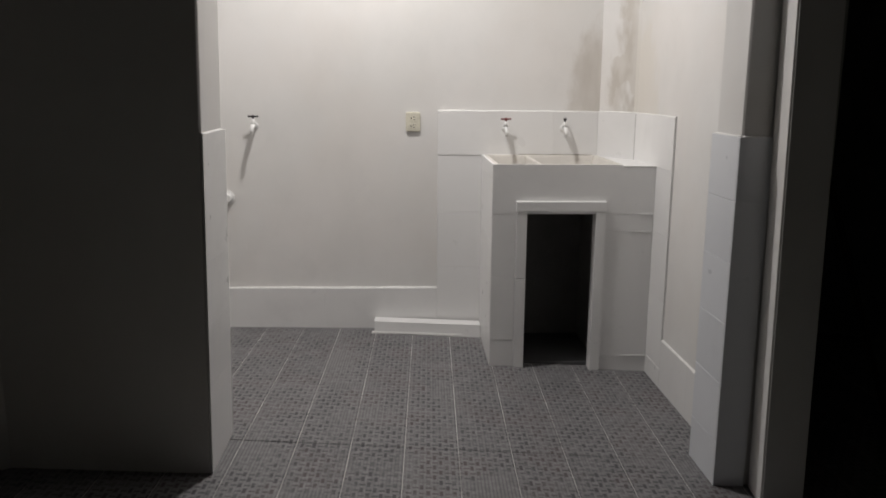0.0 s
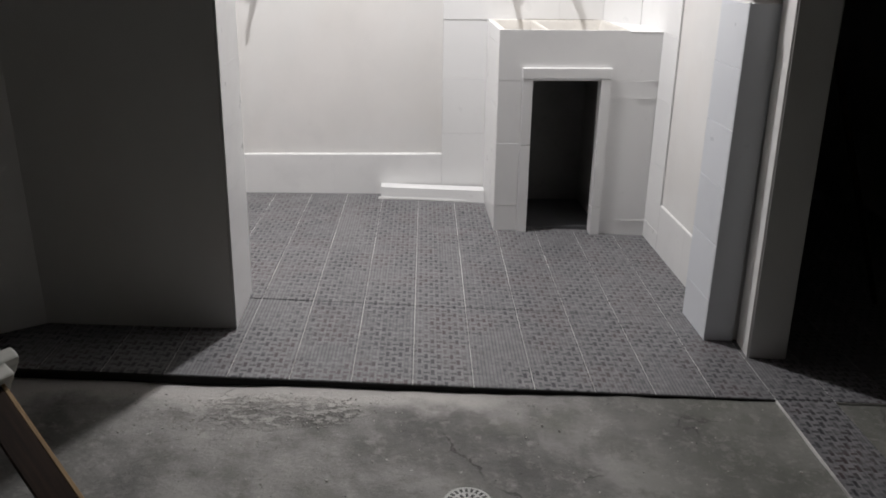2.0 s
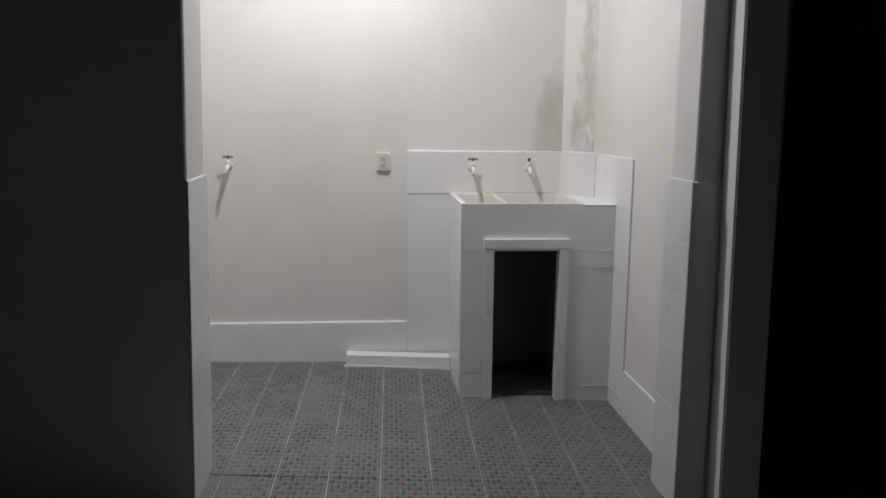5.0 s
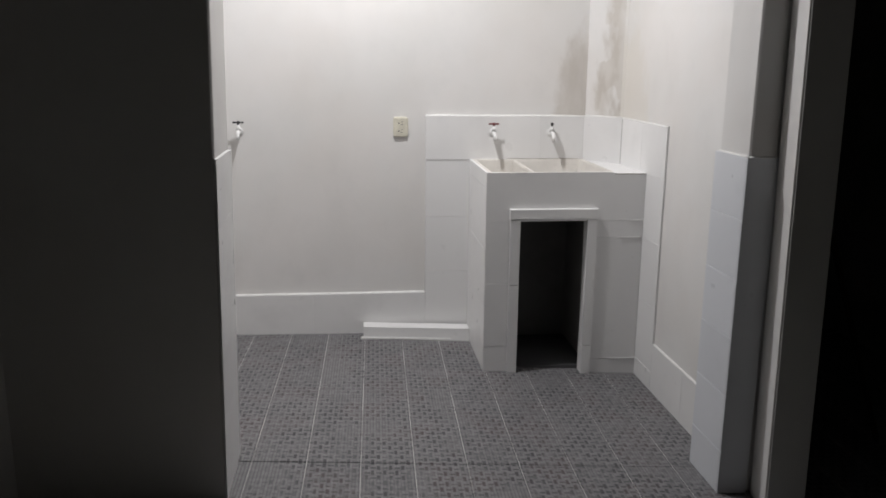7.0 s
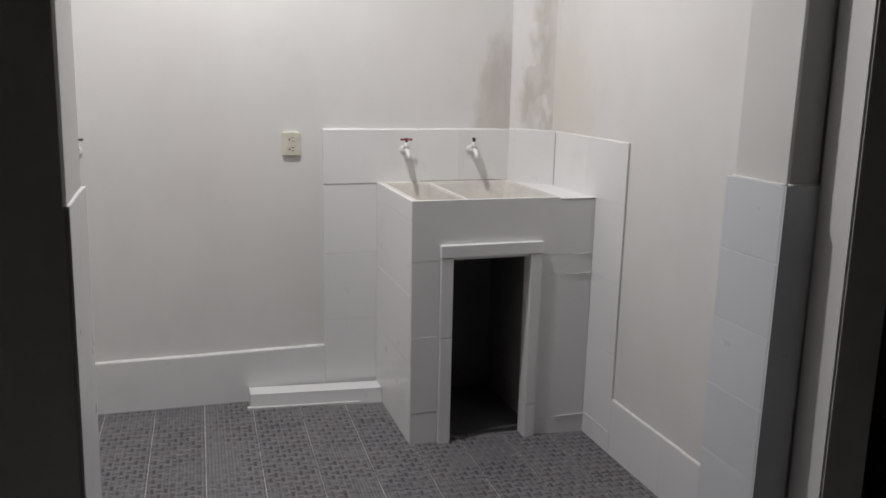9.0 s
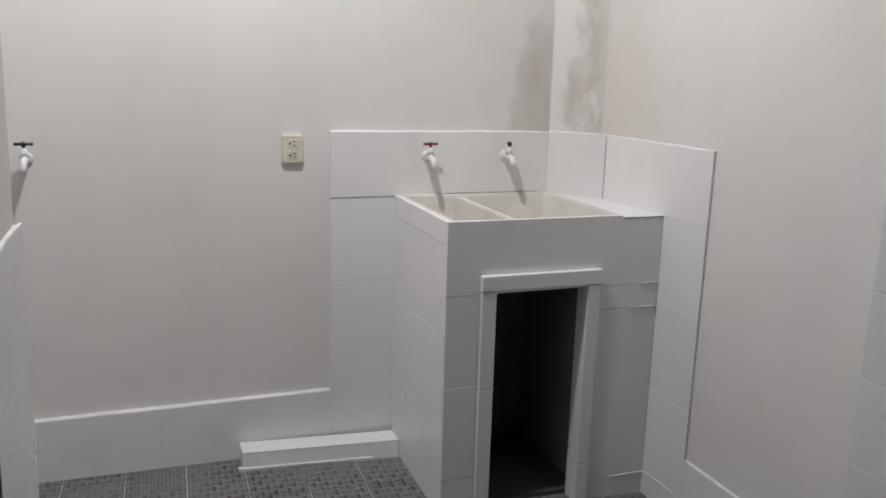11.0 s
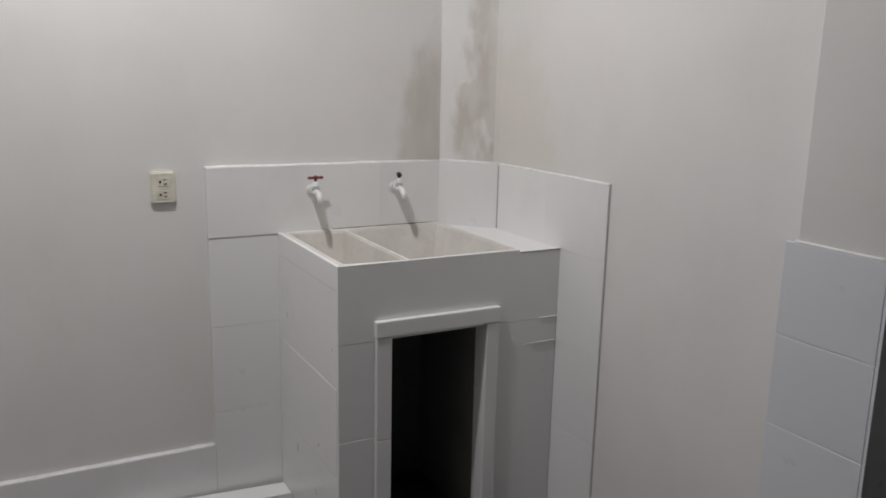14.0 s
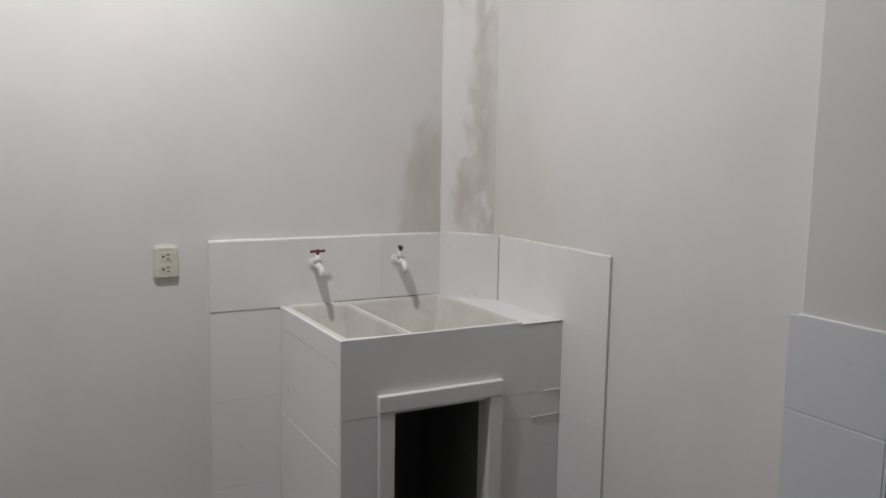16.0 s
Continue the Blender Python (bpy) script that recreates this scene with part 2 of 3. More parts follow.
M_RENDER = cement("bare_cement_render", (0.42, 0.42, 0.40))
M_PVC = plain("white_plastic", (0.82, 0.82, 0.81), 0.3)
M_RED = plain("red_plastic", (0.17, 0.028, 0.026), 0.4)
M_BLACK = plain("black_plastic", (0.018, 0.018, 0.018), 0.4)
M_CREAM = plain("cream_plastic", (0.74, 0.71, 0.60), 0.35)
M_JOINT = plain("shaded_joint", (0.30, 0.29, 0.28), 0.9)
M_SLOT = plain("dark_slot", (0.02, 0.018, 0.015), 0.5)
M_WOOD = timber("dark_brown_board", (0.012, 0.006, 0.003), (0.030, 0.015, 0.008))
M_WOOD_EDGE = timber("raw_wood_edge", (0.30, 0.20, 0.11), (0.42, 0.30, 0.17))
M_CRUMB = plain("plaster_crumb", (0.46, 0.44, 0.41), 0.9, 25.0)
M_METAL = plain("dull_metal", (0.46, 0.46, 0.44), 0.45)
M_RAG = plain("grey_white_cloth", (0.52, 0.52, 0.48), 0.9, 18.0)


# ---- building helpers ----
def finish(name, bm, material):
    mesh = bpy.data.meshes.new(name)
    bmesh.ops.recalc_face_normals(bm, faces=bm.faces)
    bm.to_mesh(mesh)
    bm.free()
    mesh.materials.append(material)
    return mesh


def part(name, bm, material, parent=None, label=""):
    ob = new(name, bm if isinstance(bm, bpy.types.Mesh) else finish(name, bm, material))
    if parent is not None:
        ob.parent = parent
        ob.matrix_parent_inverse = parent.matrix_basis.inverted()
    if label:
        tagged(ob, label)
    return ob


def thing(name, at, label, category, group="", kind=""):
    ob = new(name)
    ob.location = at
    ob.empty_display_size = 0.05
    return tagged(ob, label, category, group, kind)


def box(x0, x1, y0, y1, z0, z1, bevel=0.0, segments=1, bm=None):
    bm = bm or bmesh.new()
    verts = bmesh.ops.create_cube(bm, size=1.0, matrix=Matrix.Translation(((x0 + x1) / 2, (y0 + y1) / 2, (z0 + z1) / 2)) @ Matrix.Diagonal((x1 - x0, y1 - y0, z1 - z0, 1)))["verts"]
    if bevel:
        edges = list({e for v in verts for e in v.link_edges})
        bmesh.ops.bevel(bm, geom=edges, offset=bevel, segments=segments, affect="EDGES", profile=0.6)
    return bm


def prism(plan, z0, z1, bm=None):
    """An upright block over a plan of points, counter-clockwise."""
    bm = bm or bmesh.new()
    low = [bm.verts.new((x, y, z0)) for x, y in plan]
    high = [bm.verts.new((x, y, z1)) for x, y in plan]
    bm.faces.new(low[::-1])
    bm.faces.new(high)
    for i in range(len(plan)):
        j = (i + 1) % len(plan)
        bm.faces.new((low[i], low[j], high[j], high[i]))
    return bm


def tube(points, radii, sides=14, bm=None):
    """A round, capped tube along points."""
    bm = bm or bmesh.new()
    rings = []
    for i, (p, r) in enumerate(zip(points, radii)):
        a, b = Vector(points[max(i - 1, 0)]), Vector(points[min(i + 1, len(points) - 1)])
        turn = (b - a).to_track_quat("Z", "Y")
        rings.append([bm.verts.new(Vector(p) + turn @ Vector((r * math.cos(k * math.tau / sides), r * math.sin(k * math.tau / sides), 0))) for k in range(sides)])
    for low, high in zip(rings, rings[1:]):
        for k in range(sides):
            bm.faces.new((low[k], low[(k + 1) % sides], high[(k + 1) % sides], high[k]))
    bm.faces.new(rings[0][::-1])
    bm.faces.new(rings[-1])
    for f in bm.faces:
        f.smooth = len(f.verts) == 4
    return bm


def structure(name, bm, material, label, category):
    return tagged(part(name, bm, material), label, category, kind="structure")


# ---- plan ----
BACK, RIGHT, HIGH = 4.340, 0.769, 3.02
OPEN_L, OPEN_R, LEAN_L, LEAN_R = -1.0455, 0.669, 0.0182, -0.016
FACE_L, FACE_R, INNER, INNER_L = 2.586, 2.616, 2.85, 2.866
LOW = -0.16


def ground_z(x, y):
    """The tiled floor falls gently to one side."""
    return 0.004 - 0.047 * max(min(x, 2.5), -3.0)


# ---- walls and ceilings ----
def leaning(bm, slope):
    """Lean an upright block sideways, by metres for each metre of height."""
    bm.transform(Matrix(((1, 0, slope, 0), (0, 1, 0, 0), (0, 0, 1, 0), (0, 0, 0, 1))))
    return bm


wall_back = structure("wall_back", box(-2.42, 1.0, BACK, BACK + 0.15, LOW, HIGH), M_DAMP, "white painted plaster wall with grey damp stains", "wall")
bm = bmesh.new()
rings = []
for k in range(61):
    z = LOW + (HIGH - LOW - 0.002) * k / 60
    w = 0.004 * noise.noise(Vector((0, 3, z * 5))) + 0.003 * noise.noise(Vector((7, 0, z * 14)))
    v = 0.003 * noise.noise(Vector((5, 1, z * 6)))
    plan = ((0.616 + w, BACK + 0.02), (0.616 + w, BACK - 0.003), (0.624 + w, BACK - 0.012), (RIGHT + 0.02, 4.1555 + v), (RIGHT + 0.02, BACK + 0.02))
    rings.append([bm.verts.new((x, y, z)) for x, y in plan])
for low, high in zip(rings, rings[1:]):
    for i in range(5):
        j = (i + 1) % 5
        bm.faces.new((low[i], low[j], high[j], high[i])).smooth = i == 1
bm.faces.new(rings[0][::-1])
bm.faces.new(rings[-1])
structure("wall_corner", bm, M_DAMP, "slanted plaster corner with brown damp stains", "wall")
wall_right = structure("wall_right", box(RIGHT, RIGHT + 0.12, 2.62, BACK, LOW, HIGH), M_DAMP, "white painted plaster side wall", "wall")
structure("wall_left", box(-2.42, -2.30, INNER_L, BACK, LOW, HIGH), M_PLASTER, "white painted plaster side wall", "wall")
wall_front_left = structure("wall_front_left", leaning(box(-2.42, OPEN_L, FACE_L, INNER_L, LOW, HIGH, 0.006), LEAN_L), M_PLASTER, "white plaster wall end beside the opening, in shade", "wall")
wall_jamb = structure("wall_jamb", box(OPEN_R, RIGHT, FACE_R, INNER - 0.02, LOW, HIGH - 0.004, 0.006), M_JAMB_PLASTER, "white plaster jamb of the laundry opening", "wall")
structure("wall_lintel", box(OPEN_L + 0.05, OPEN_R, FACE_R + 0.004, INNER - 0.03, 2.45, HIGH - 0.003), M_PLASTER, "plaster lintel over the opening", "wall")
structure("ceiling", box(-2.42, 1.0, FACE_R, BACK + 0.15, HIGH + 0.003, HIGH + 0.12), M_PLASTER, "white plaster ceiling", "ceiling")
STUB = ((0.770, 2.476), (0.915, 2.476), (0.915, 2.612), (0.784, 2.612))
bm = prism(STUB, LOW, HIGH)
bmesh.ops.bevel(bm, geom=[e for e in bm.edges if abs(e.verts[0].co.z - e.verts[1].co.z) > 1], offset=0.006, segments=2, affect="EDGES")
structure("wall_stub", leaning(bm, LEAN_R), M_PLASTER, "short plaster wall stub beside the jamb", "wall")
SLANT = ((-1.69, FACE_L - 0.002), (-3.3, 1.36), (-3.3, 2.75), (-1.69, 2.75))
structure("wall_slant", prism(SLANT, LOW, HIGH), M_PLASTER, "dim slanting plaster wall", "wall")
# yard walls out of view, added to enclose it and set the bounced light
structure("wall_yard_left", box(-3.3, -3.18, -2.6, 1.44, LOW, HIGH), M_RENDER, "added cement wall closing the yard, out of view", "wall")
structure("wall_yard_back", box(-3.3, 2.3, -2.72, -2.6, LOW, HIGH), M_RENDER, "added cement wall closing the yard, out of view", "wall")
structure("wall_passage_right", box(2.3, 2.42, -2.72, 6.1, LOW, HIGH), M_RENDER, "dark passage wall", "wall")
structure("wall_passage_end", box(0.89, 2.3, 6.0, 6.12, LOW, HIGH), M_RENDER, "dark end wall of the passage", "wall")
structure("wall_passage_left", box(0.89, 0.98, 2.63, 6.0, LOW, HIGH - 0.006), M_RENDER, "dark passage wall", "wall")
# unseen cover added over the yard to keep the sky's light out
structure("yard_sky_block", box(-3.3, 2.42, -2.72, FACE_L - 0.004, HIGH + 0.004, HIGH + 0.12), M_RENDER, "added cover over the yard, out of view, blocks sky light", "ceiling")
structure("ceiling_passage", box(1.0, 2.42, FACE_L, 6.12, HIGH + 0.004, HIGH + 0.12), M_RENDER, "dim passage ceiling", "ceiling")

# ---- concrete ground of the yard ----
bm = bmesh.new()
NX, NY = 90, 110
rows = []
for j in range(NY + 1):
    row = []
    for i in range(NX + 1):
        x, y = -3.25 + 4.02 * i / NX, -2.65 + 4.97 * j / NY
        drop = 0.027 - 0.023 * max(0.0, min(1.0, (x + 1.2) / 1.95))
        rough = 0.006 * noise.noise(Vector((x * 2.2, y * 2.2, 0))) + 0.004 * noise.noise(Vector((x * 9, y * 9, 3)))
        row.append(bm.verts.new((x, y, ground_z(x, y) - drop + rough - 0.002)))
    rows.append(row)
for a, b in zip(rows, rows[1:]):
    for i in range(NX):
        bm.faces.new((a[i], a[i + 1], b[i + 1], b[i])).smooth = True
structure("ground", bm, M_CONCRETE, "rough stained bare concrete ground", "ground")
bm = bmesh.new()
rows = []
for j in range(71):
    row = []
    for i in range(31):
        x, y = 0.93 + 1.42 * i / 30, -2.65 + 4.93 * j / 70
        x -= 0.0297 * (2.228 - y) if i == 0 else 0.0
        rough = 0.003 * noise.noise(Vector((x * 2.2, y * 2.2, 5))) + 0.002 * noise.noise(Vector((x * 9, y * 9, 8)))
        row.append(bm.verts.new((x, y, ground_z(x, y) - 0.010 + rough)))
    rows.append(row)
for a, b in zip(rows, rows[1:]):
    for i in range(30):
        bm.faces.new((a[i], a[i + 1], b[i + 1], b[i])).smooth = True
structure("ground_passage", bm, M_CONCRETE, "bare concrete ground beyond a strip of floor tiles", "ground")

# ---- laundry sink ----
SX, SY, SH = 0.0, 3.769, 0.970
BACK_TILE = BACK - 0.019
sink = thing("laundry_sink", (0.38, 4.05, 0), "white tiled laundry sink with two stone basins", "laundry sink")
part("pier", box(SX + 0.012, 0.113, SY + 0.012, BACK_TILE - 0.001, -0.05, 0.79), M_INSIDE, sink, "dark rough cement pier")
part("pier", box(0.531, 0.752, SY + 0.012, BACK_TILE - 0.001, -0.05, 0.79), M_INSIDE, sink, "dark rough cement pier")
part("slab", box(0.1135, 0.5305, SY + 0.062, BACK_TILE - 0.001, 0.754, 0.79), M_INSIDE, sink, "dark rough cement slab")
# untiled floor; its dark colour also stands in for shade inside the opening
part("inner_floor", box(0.1135, 0.5305, SY + 0.05, BACK_TILE - 0.03, -0.06, 0.002), M_CAVITY_FLOOR, sink)
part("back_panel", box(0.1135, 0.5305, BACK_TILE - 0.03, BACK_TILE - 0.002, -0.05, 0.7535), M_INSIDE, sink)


def basin(x0, x1, y0, y1, zt):
    """Two sloping troughs in one cast block."""
    bm = bmesh.new()
    xs, ys = (x0, x0 + 0.022, 0.226, 0.246, x1 - 0.018, x1), (y0, y0 + 0.024, y1 - 0.022, y1)
    top = [[bm.verts.new((x, y, zt - (0.006 if k in (2, 3) and 0 < j < 3 else 0))) for k, x in enumerate(xs)] for j, y in enumerate(ys)]
    for j in range(3):
        for i in range(5):
            if j == 1 and i in (1, 3):
                continue
            bm.faces.new((top[j][i], top[j][i + 1], top[j + 1][i + 1], top[j + 1][i]))
    for i, (a, b, c, d, depth) in {1: (0.012, 0.012, 0.22, 0.03, 0.17), 3: (0.02, 0.05, 0.05, 0.06, 0.165)}.items():
        rim = [top[1][i], top[1][i + 1], top[2][i + 1], top[2][i]]
        lo = [bm.verts.new((xs[i] + a, ys[1] + c * 0.4, zt - depth)), bm.verts.new((xs[i + 1] - b, ys[1] + c * 0.4, zt - depth)),
              bm.verts.new((xs[i + 1] - b, ys[2] - d, zt - depth)), bm.verts.new((xs[i] + a, ys[2] - d, zt - depth))]
        for k in range(4):
            bm.faces.new((rim[k], rim[(k + 1) % 4], lo[(k + 1) % 4], lo[k]))
        bm.faces.new(lo)
    base = [bm.verts.new((x, y, zt - 0.178)) for x, y in ((x0, y0), (x1, y0), (x1, y1), (x0, y1))]
    outer = [[top[0][i] for i in range(6)], [top[j][5] for j in range(4)], [top[3][i] for i in range(5, -1, -1)], [top[j][0] for j in range(3, -1, -1)]]
    for k, line in enumerate(outer):
        bm.faces.new([base[(k + 1) % 4], base[k]] + line)
    bm.faces.new(base[::-1])
    bmesh.ops.bevel(bm, geom=[e for e in bm.edges if all(v.co.z > zt - 0.01 for v in e.verts)], offset=0.0045, segments=2, affect="EDGES")
    return bm


basin_ob = part("basin", basin(SX + 0.010, 0.606, SY + 0.010, BACK_TILE - 0.002, SH), M_BASIN, sink, "grey beige cast stone double basin")
part("drain", tube([(0.40, 4.03, 0.8052), (0.40, 4.03, 0.8085)], [0.026, 0.024], 20), M_SLOT, basin_ob)
part("grime_line", tube([(0.19 + 0.39 * k / 8, BACK_TILE - 0.0036, SH + 0.0012) for k in range(9)], [0.0005 + 0.0011 * abs(math.sin(k * 1.9 + 0.4)) for k in range(9)], 8), M_STAIN, basin_ob, "brown grime along the back joint")
LEDGE = ((0.6065, SY + 0.001), (0.7603, SY + 0.001), (0.7603, 4.160), (0.6065, BACK_TILE - 0.001))
part("ledge", prism(LEDGE, 0.80, SH - 0.008), M_TILE, sink, "white tiled ledge")


def tile_piece(x0, x1, y0, y1, z0, z1, parent, gap=0.0005, bevel=0.0013, label="", material=None):
    """One wall tile; the gap is taken from the two sides that are not its thickness."""
    size = (x1 - x0, y1 - y0, z1 - z0)
    thin = size.index(min(size))
    g = [0.0 if k == thin else gap for k in range(3)]
    return part("tile", box(x0 + g[0], x1 - g[0], y0 + g[1], y1 - g[1], z0 + g[2], z1 - g[2], bevel), material or M_TILE, parent, label)


FT = SY + 0.0118
for z0, z1, lift in ((-0.045, 0.13, 0), (0.13, 0.442, 0.0008), (0.442, 0.740, 0)):
    tile_piece(SX, 0.113, SY - lift, FT, z0, z1, sink)
tile_piece(SX, 0.7598, SY - 0.0004, FT, 0.740, 0.9632, sink, gap=0.0, bevel=0.0006)
part("rim", box(SX, 0.6055, SY - 0.0004, FT, 0.9633, SH + 0.001, 0.0006), M_TILE, sink, "white tile rim")
for z0, z1, lift in ((-0.055, 0.047, 0.0), (0.047, 0.66, 0.0), (0.66, 0.740, 0.0)):
    tile_piece(0.531, 0.7598, SY - lift, FT, z0, z1, sink)
for x0, zc in ((0.650, 0.658), (0.690, 0.7395), (0.630, 0.049)):
    part("tile_edge", box(x0, 0.757, SY - 0.0035, SY + 0.002, zc - 0.002, zc + 0.002, 0.001), M_RIM, sink)
for x0, x1, z0, z1 in ((0.114, 0.1625, -0.045, 0.434), (0.114, 0.1625, 0.434, 0.7515), (0.4845, 0.530, -0.05, 0.122), (0.4845, 0.530, 0.122, 0.7515)):
    part("trim", box(x0, x1, SY - 0.016, FT + 0.042, z0 + 0.001, z1 - 0.001, 0.003, 2), M_TILE, sink, "white tile trim")
part("lintel_trim", box(0.112, 0.532, SY - 0.019, FT + 0.042, 0.7522, 0.8005, 0.003, 2), M_TILE, sink, "white tile trim")
for z0, z1, lift in ((-0.03, 0.330, 0), (0.330, 0.605, 0.0008), (0.605, 0.898, 0), (0.898, SH + 0.001, 0.0004)):
    tile_piece(SX - lift, SX + 0.0118, SY + 0.012, BACK_TILE - 0.001, z0, z1, sink)

# ---- wall tiles of the laundry ----
PB = BACK - 0.0005
for z0, z1 in ((-0.02, 0.366), (0.366, 0.665), (0.665, 0.967)):
    tile_piece(-0.232, 0.006, BACK_TILE, PB, z0, z1, wall_back)
for x0, x1 in ((-0.232, 0.372), (0.372, 0.606)):
    tile_piece(x0, x1, BACK_TILE - 0.0025, PB, 0.967, 1.193, wall_back, gap=0.0001, bevel=0.0006)
for k in range(4):
    tile_piece(-0.232 - 0.6 * (k + 1), -0.232 - 0.6 * k, BACK_TILE, PB, -0.02, 0.248, wall_back, gap=0.0001, bevel=0.0008)
wedge = ((0.606, BACK_TILE), (0.7602, 4.157), (0.7665, 4.164), (0.620, PB - 0.004))
part("tile", prism(wedge, 0.9612, 1.194), M_TILE, wall_back)
RF = RIGHT - 0.009
for y0, y1 in ((3.55, 3.86), (3.86, 4.163)):
    tile_piece(RF, RIGHT - 0.0005, y0, y1, 0.9612, 1.193, wall_right, gap=0.0001, bevel=0.0006)
for z0, z1 in ((0.055, 0.365), (0.365, 0.665), (0.665, 0.9611)):
    tile_piece(RF, RIGHT - 0.0005, 3.55, SY + 0.05, z0, z1, wall_right, gap=0.0002, bevel=0.0008)
tile_piece(RF - 0.001, RIGHT - 0.0005, 3.5502, SY + 0.05, -0.06, 0.055, wall_right)
tile_piece(RF, RIGHT - 0.0005, 2.8, 3.20, -0.06, 0.192, wall_right, gap=0.0001, bevel=0.0008)
tile_piece(RF, RIGHT - 0.0005, 3.20, 3.5496, -0.06, 0.192, wall_right, gap=0.0001, bevel=0.0008)
part("joint", box(RF - 0.0012, RF + 0.002, 4.1535, 4.1575, 0.9625, 1.190), M_JOINT, wall_right, "dark strip along a shaded joint")
part("tile_edge", box(RF - 0.0030, RF + 0.002, 3.60, 3.735, 0.0525, 0.0575, 0.001), M_RIM, wall_right)
# dark strip that draws the shadow gap at the ledge's front edge
part("joint", box(0.6075, 0.7595, SY - 0.0016, SY + 0.002, 0.9605, 0.9640), M_JOINT, sink, "dark strip along a shaded joint")
JZ = (-0.08, 0.13, 0.34, 0.55, 0.757, 0.962, 1.168)
for z0, z1 in zip(JZ, JZ[1:]):
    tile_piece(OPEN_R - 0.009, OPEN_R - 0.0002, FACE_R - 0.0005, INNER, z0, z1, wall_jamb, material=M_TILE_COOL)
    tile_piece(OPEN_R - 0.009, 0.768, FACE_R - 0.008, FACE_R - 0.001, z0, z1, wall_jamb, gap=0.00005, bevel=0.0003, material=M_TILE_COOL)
    end = leaning(box(OPEN_L + 0.0002, OPEN_L + 0.0055, FACE_L - 0.0004, INNER_L + 0.038, z0 + 0.0001, z1 - 0.0001, 0.0004), LEAN_L)
    part("tile", end, M_TILE, wall_front_left)



def fillet(a, b, outward, depth, height, parent):
    """A hand-smoothed grout fillet that slopes from a tile's top edge up to the wall."""
    a, b, outward = Vector(a), Vector(b), Vector(outward)
    count = max(3, int((b - a).length / 0.03))
    bm, rings = bmesh.new(), []
    for k in range(count + 1):
        p = a.lerp(b, k / count)
        h = height * (1 + 0.35 * noise.noise(p * 11) + 0.2 * noise.noise(p * 37))
        lip = depth * (1 + 0.04 * noise.noise(p * 23))
        up = Vector((0, 0, 1))
        rings.append([bm.verts.new(q) for q in (p - outward * 0.003, p + outward * lip, p + outward * lip * 0.93 + up * h * 0.3, p + outward * depth * 0.35 + up * h * 0.85, p - outward * 0.003 + up * h)])
    for low, high in zip(rings, rings[1:]):
        for i in range(5):
            j = (i + 1) % 5
            bm.faces.new((low[i], low[j], high[j], high[i])).smooth = True
    bm.faces.new(rings[0])
    bm.faces.new(rings[-1][::-1])
    part("grout_fillet", bm, M_RIM, parent)


fillet((-0.232, BACK, 1.1932), (0.614, BACK, 1.1932), (0, -1, 0), 0.0205, 0.006, wall_back)
fillet((-2.29, BACK, 0.2482), (-0.232, BACK, 0.2482), (0, -1, 0), 0.0185, 0.006, wall_back)
fillet((0.616, BACK - 0.006, 1.1942), (0.770, 4.175, 1.1942), (-0.725, -0.688, 0), 0.012, 0.007, wall_back)
fillet((RIGHT, 4.172, 1.1932), (RIGHT, 3.551, 1.1932), (-1, 0, 0), 0.0085, 0.006, wall_right)
fillet((RIGHT, 3.55, 0.1922), (RIGHT, 2.84, 0.1922), (-1, 0, 0), 0.0085, 0.006, wall_right)
fillet((OPEN_R, INNER - 0.02, 1.1682), (OPEN_R, FACE_R, 1.1682), (-1, 0, 0), 0.0085, 0.0045, wall_jamb)
fillet((OPEN_R, FACE_R, 1.1682), (0.768, FACE_R, 1.1682), (0, -1, 0), 0.0075, 0.0045, wall_jamb)
END_X = OPEN_L + LEAN_L * 1.168
fillet((END_X, FACE_L, 1.1682), (END_X, INNER_L, 1.1682), (1, 0, 0), 0.0052, 0.005, wall_front_left)

# low tiled step along the foot of the back wall
step = thing("tiled_step", (-0.28, 4.30, 0), "low white tiled step along the wall foot", "step", kind="structure")
TILT = Matrix(((1, 0, 0, 0), (-0.036, 1, 0, -0.036 * 0.564), (-0.033, 0, 1, -0.033 * 0.564), (0, 0, 0, 1)))


def along_step(x0, x1, y0, y1, z0, z1, bevel):
    bm = box(x0, x1, y0, y1, z0, z1, bevel, 2)
    bm.transform(TILT)
    return bm


part("top", along_step(-0.566, -0.002, 4.234, BACK_TILE - 0.001, 0.084, 0.089, 0.0012), M_TILE, step)
bm = box(-0.566, -0.002, 4.2342, BACK_TILE - 0.002, 0.0, 0.0838, 0.0008)
for v in bm.verts:
    v.co.y -= 0.011 if v.co.z < 0.04 and v.co.y < 4.28 else 0.0
bm.transform(TILT)
part("front", bm, M_TILE, step)
part("grout_bead", along_step(-0.580, -0.10, 4.2205, 4.240, 0.010, 0.0350, 0.002), M_RIM, step, "white grout bead along the foot")


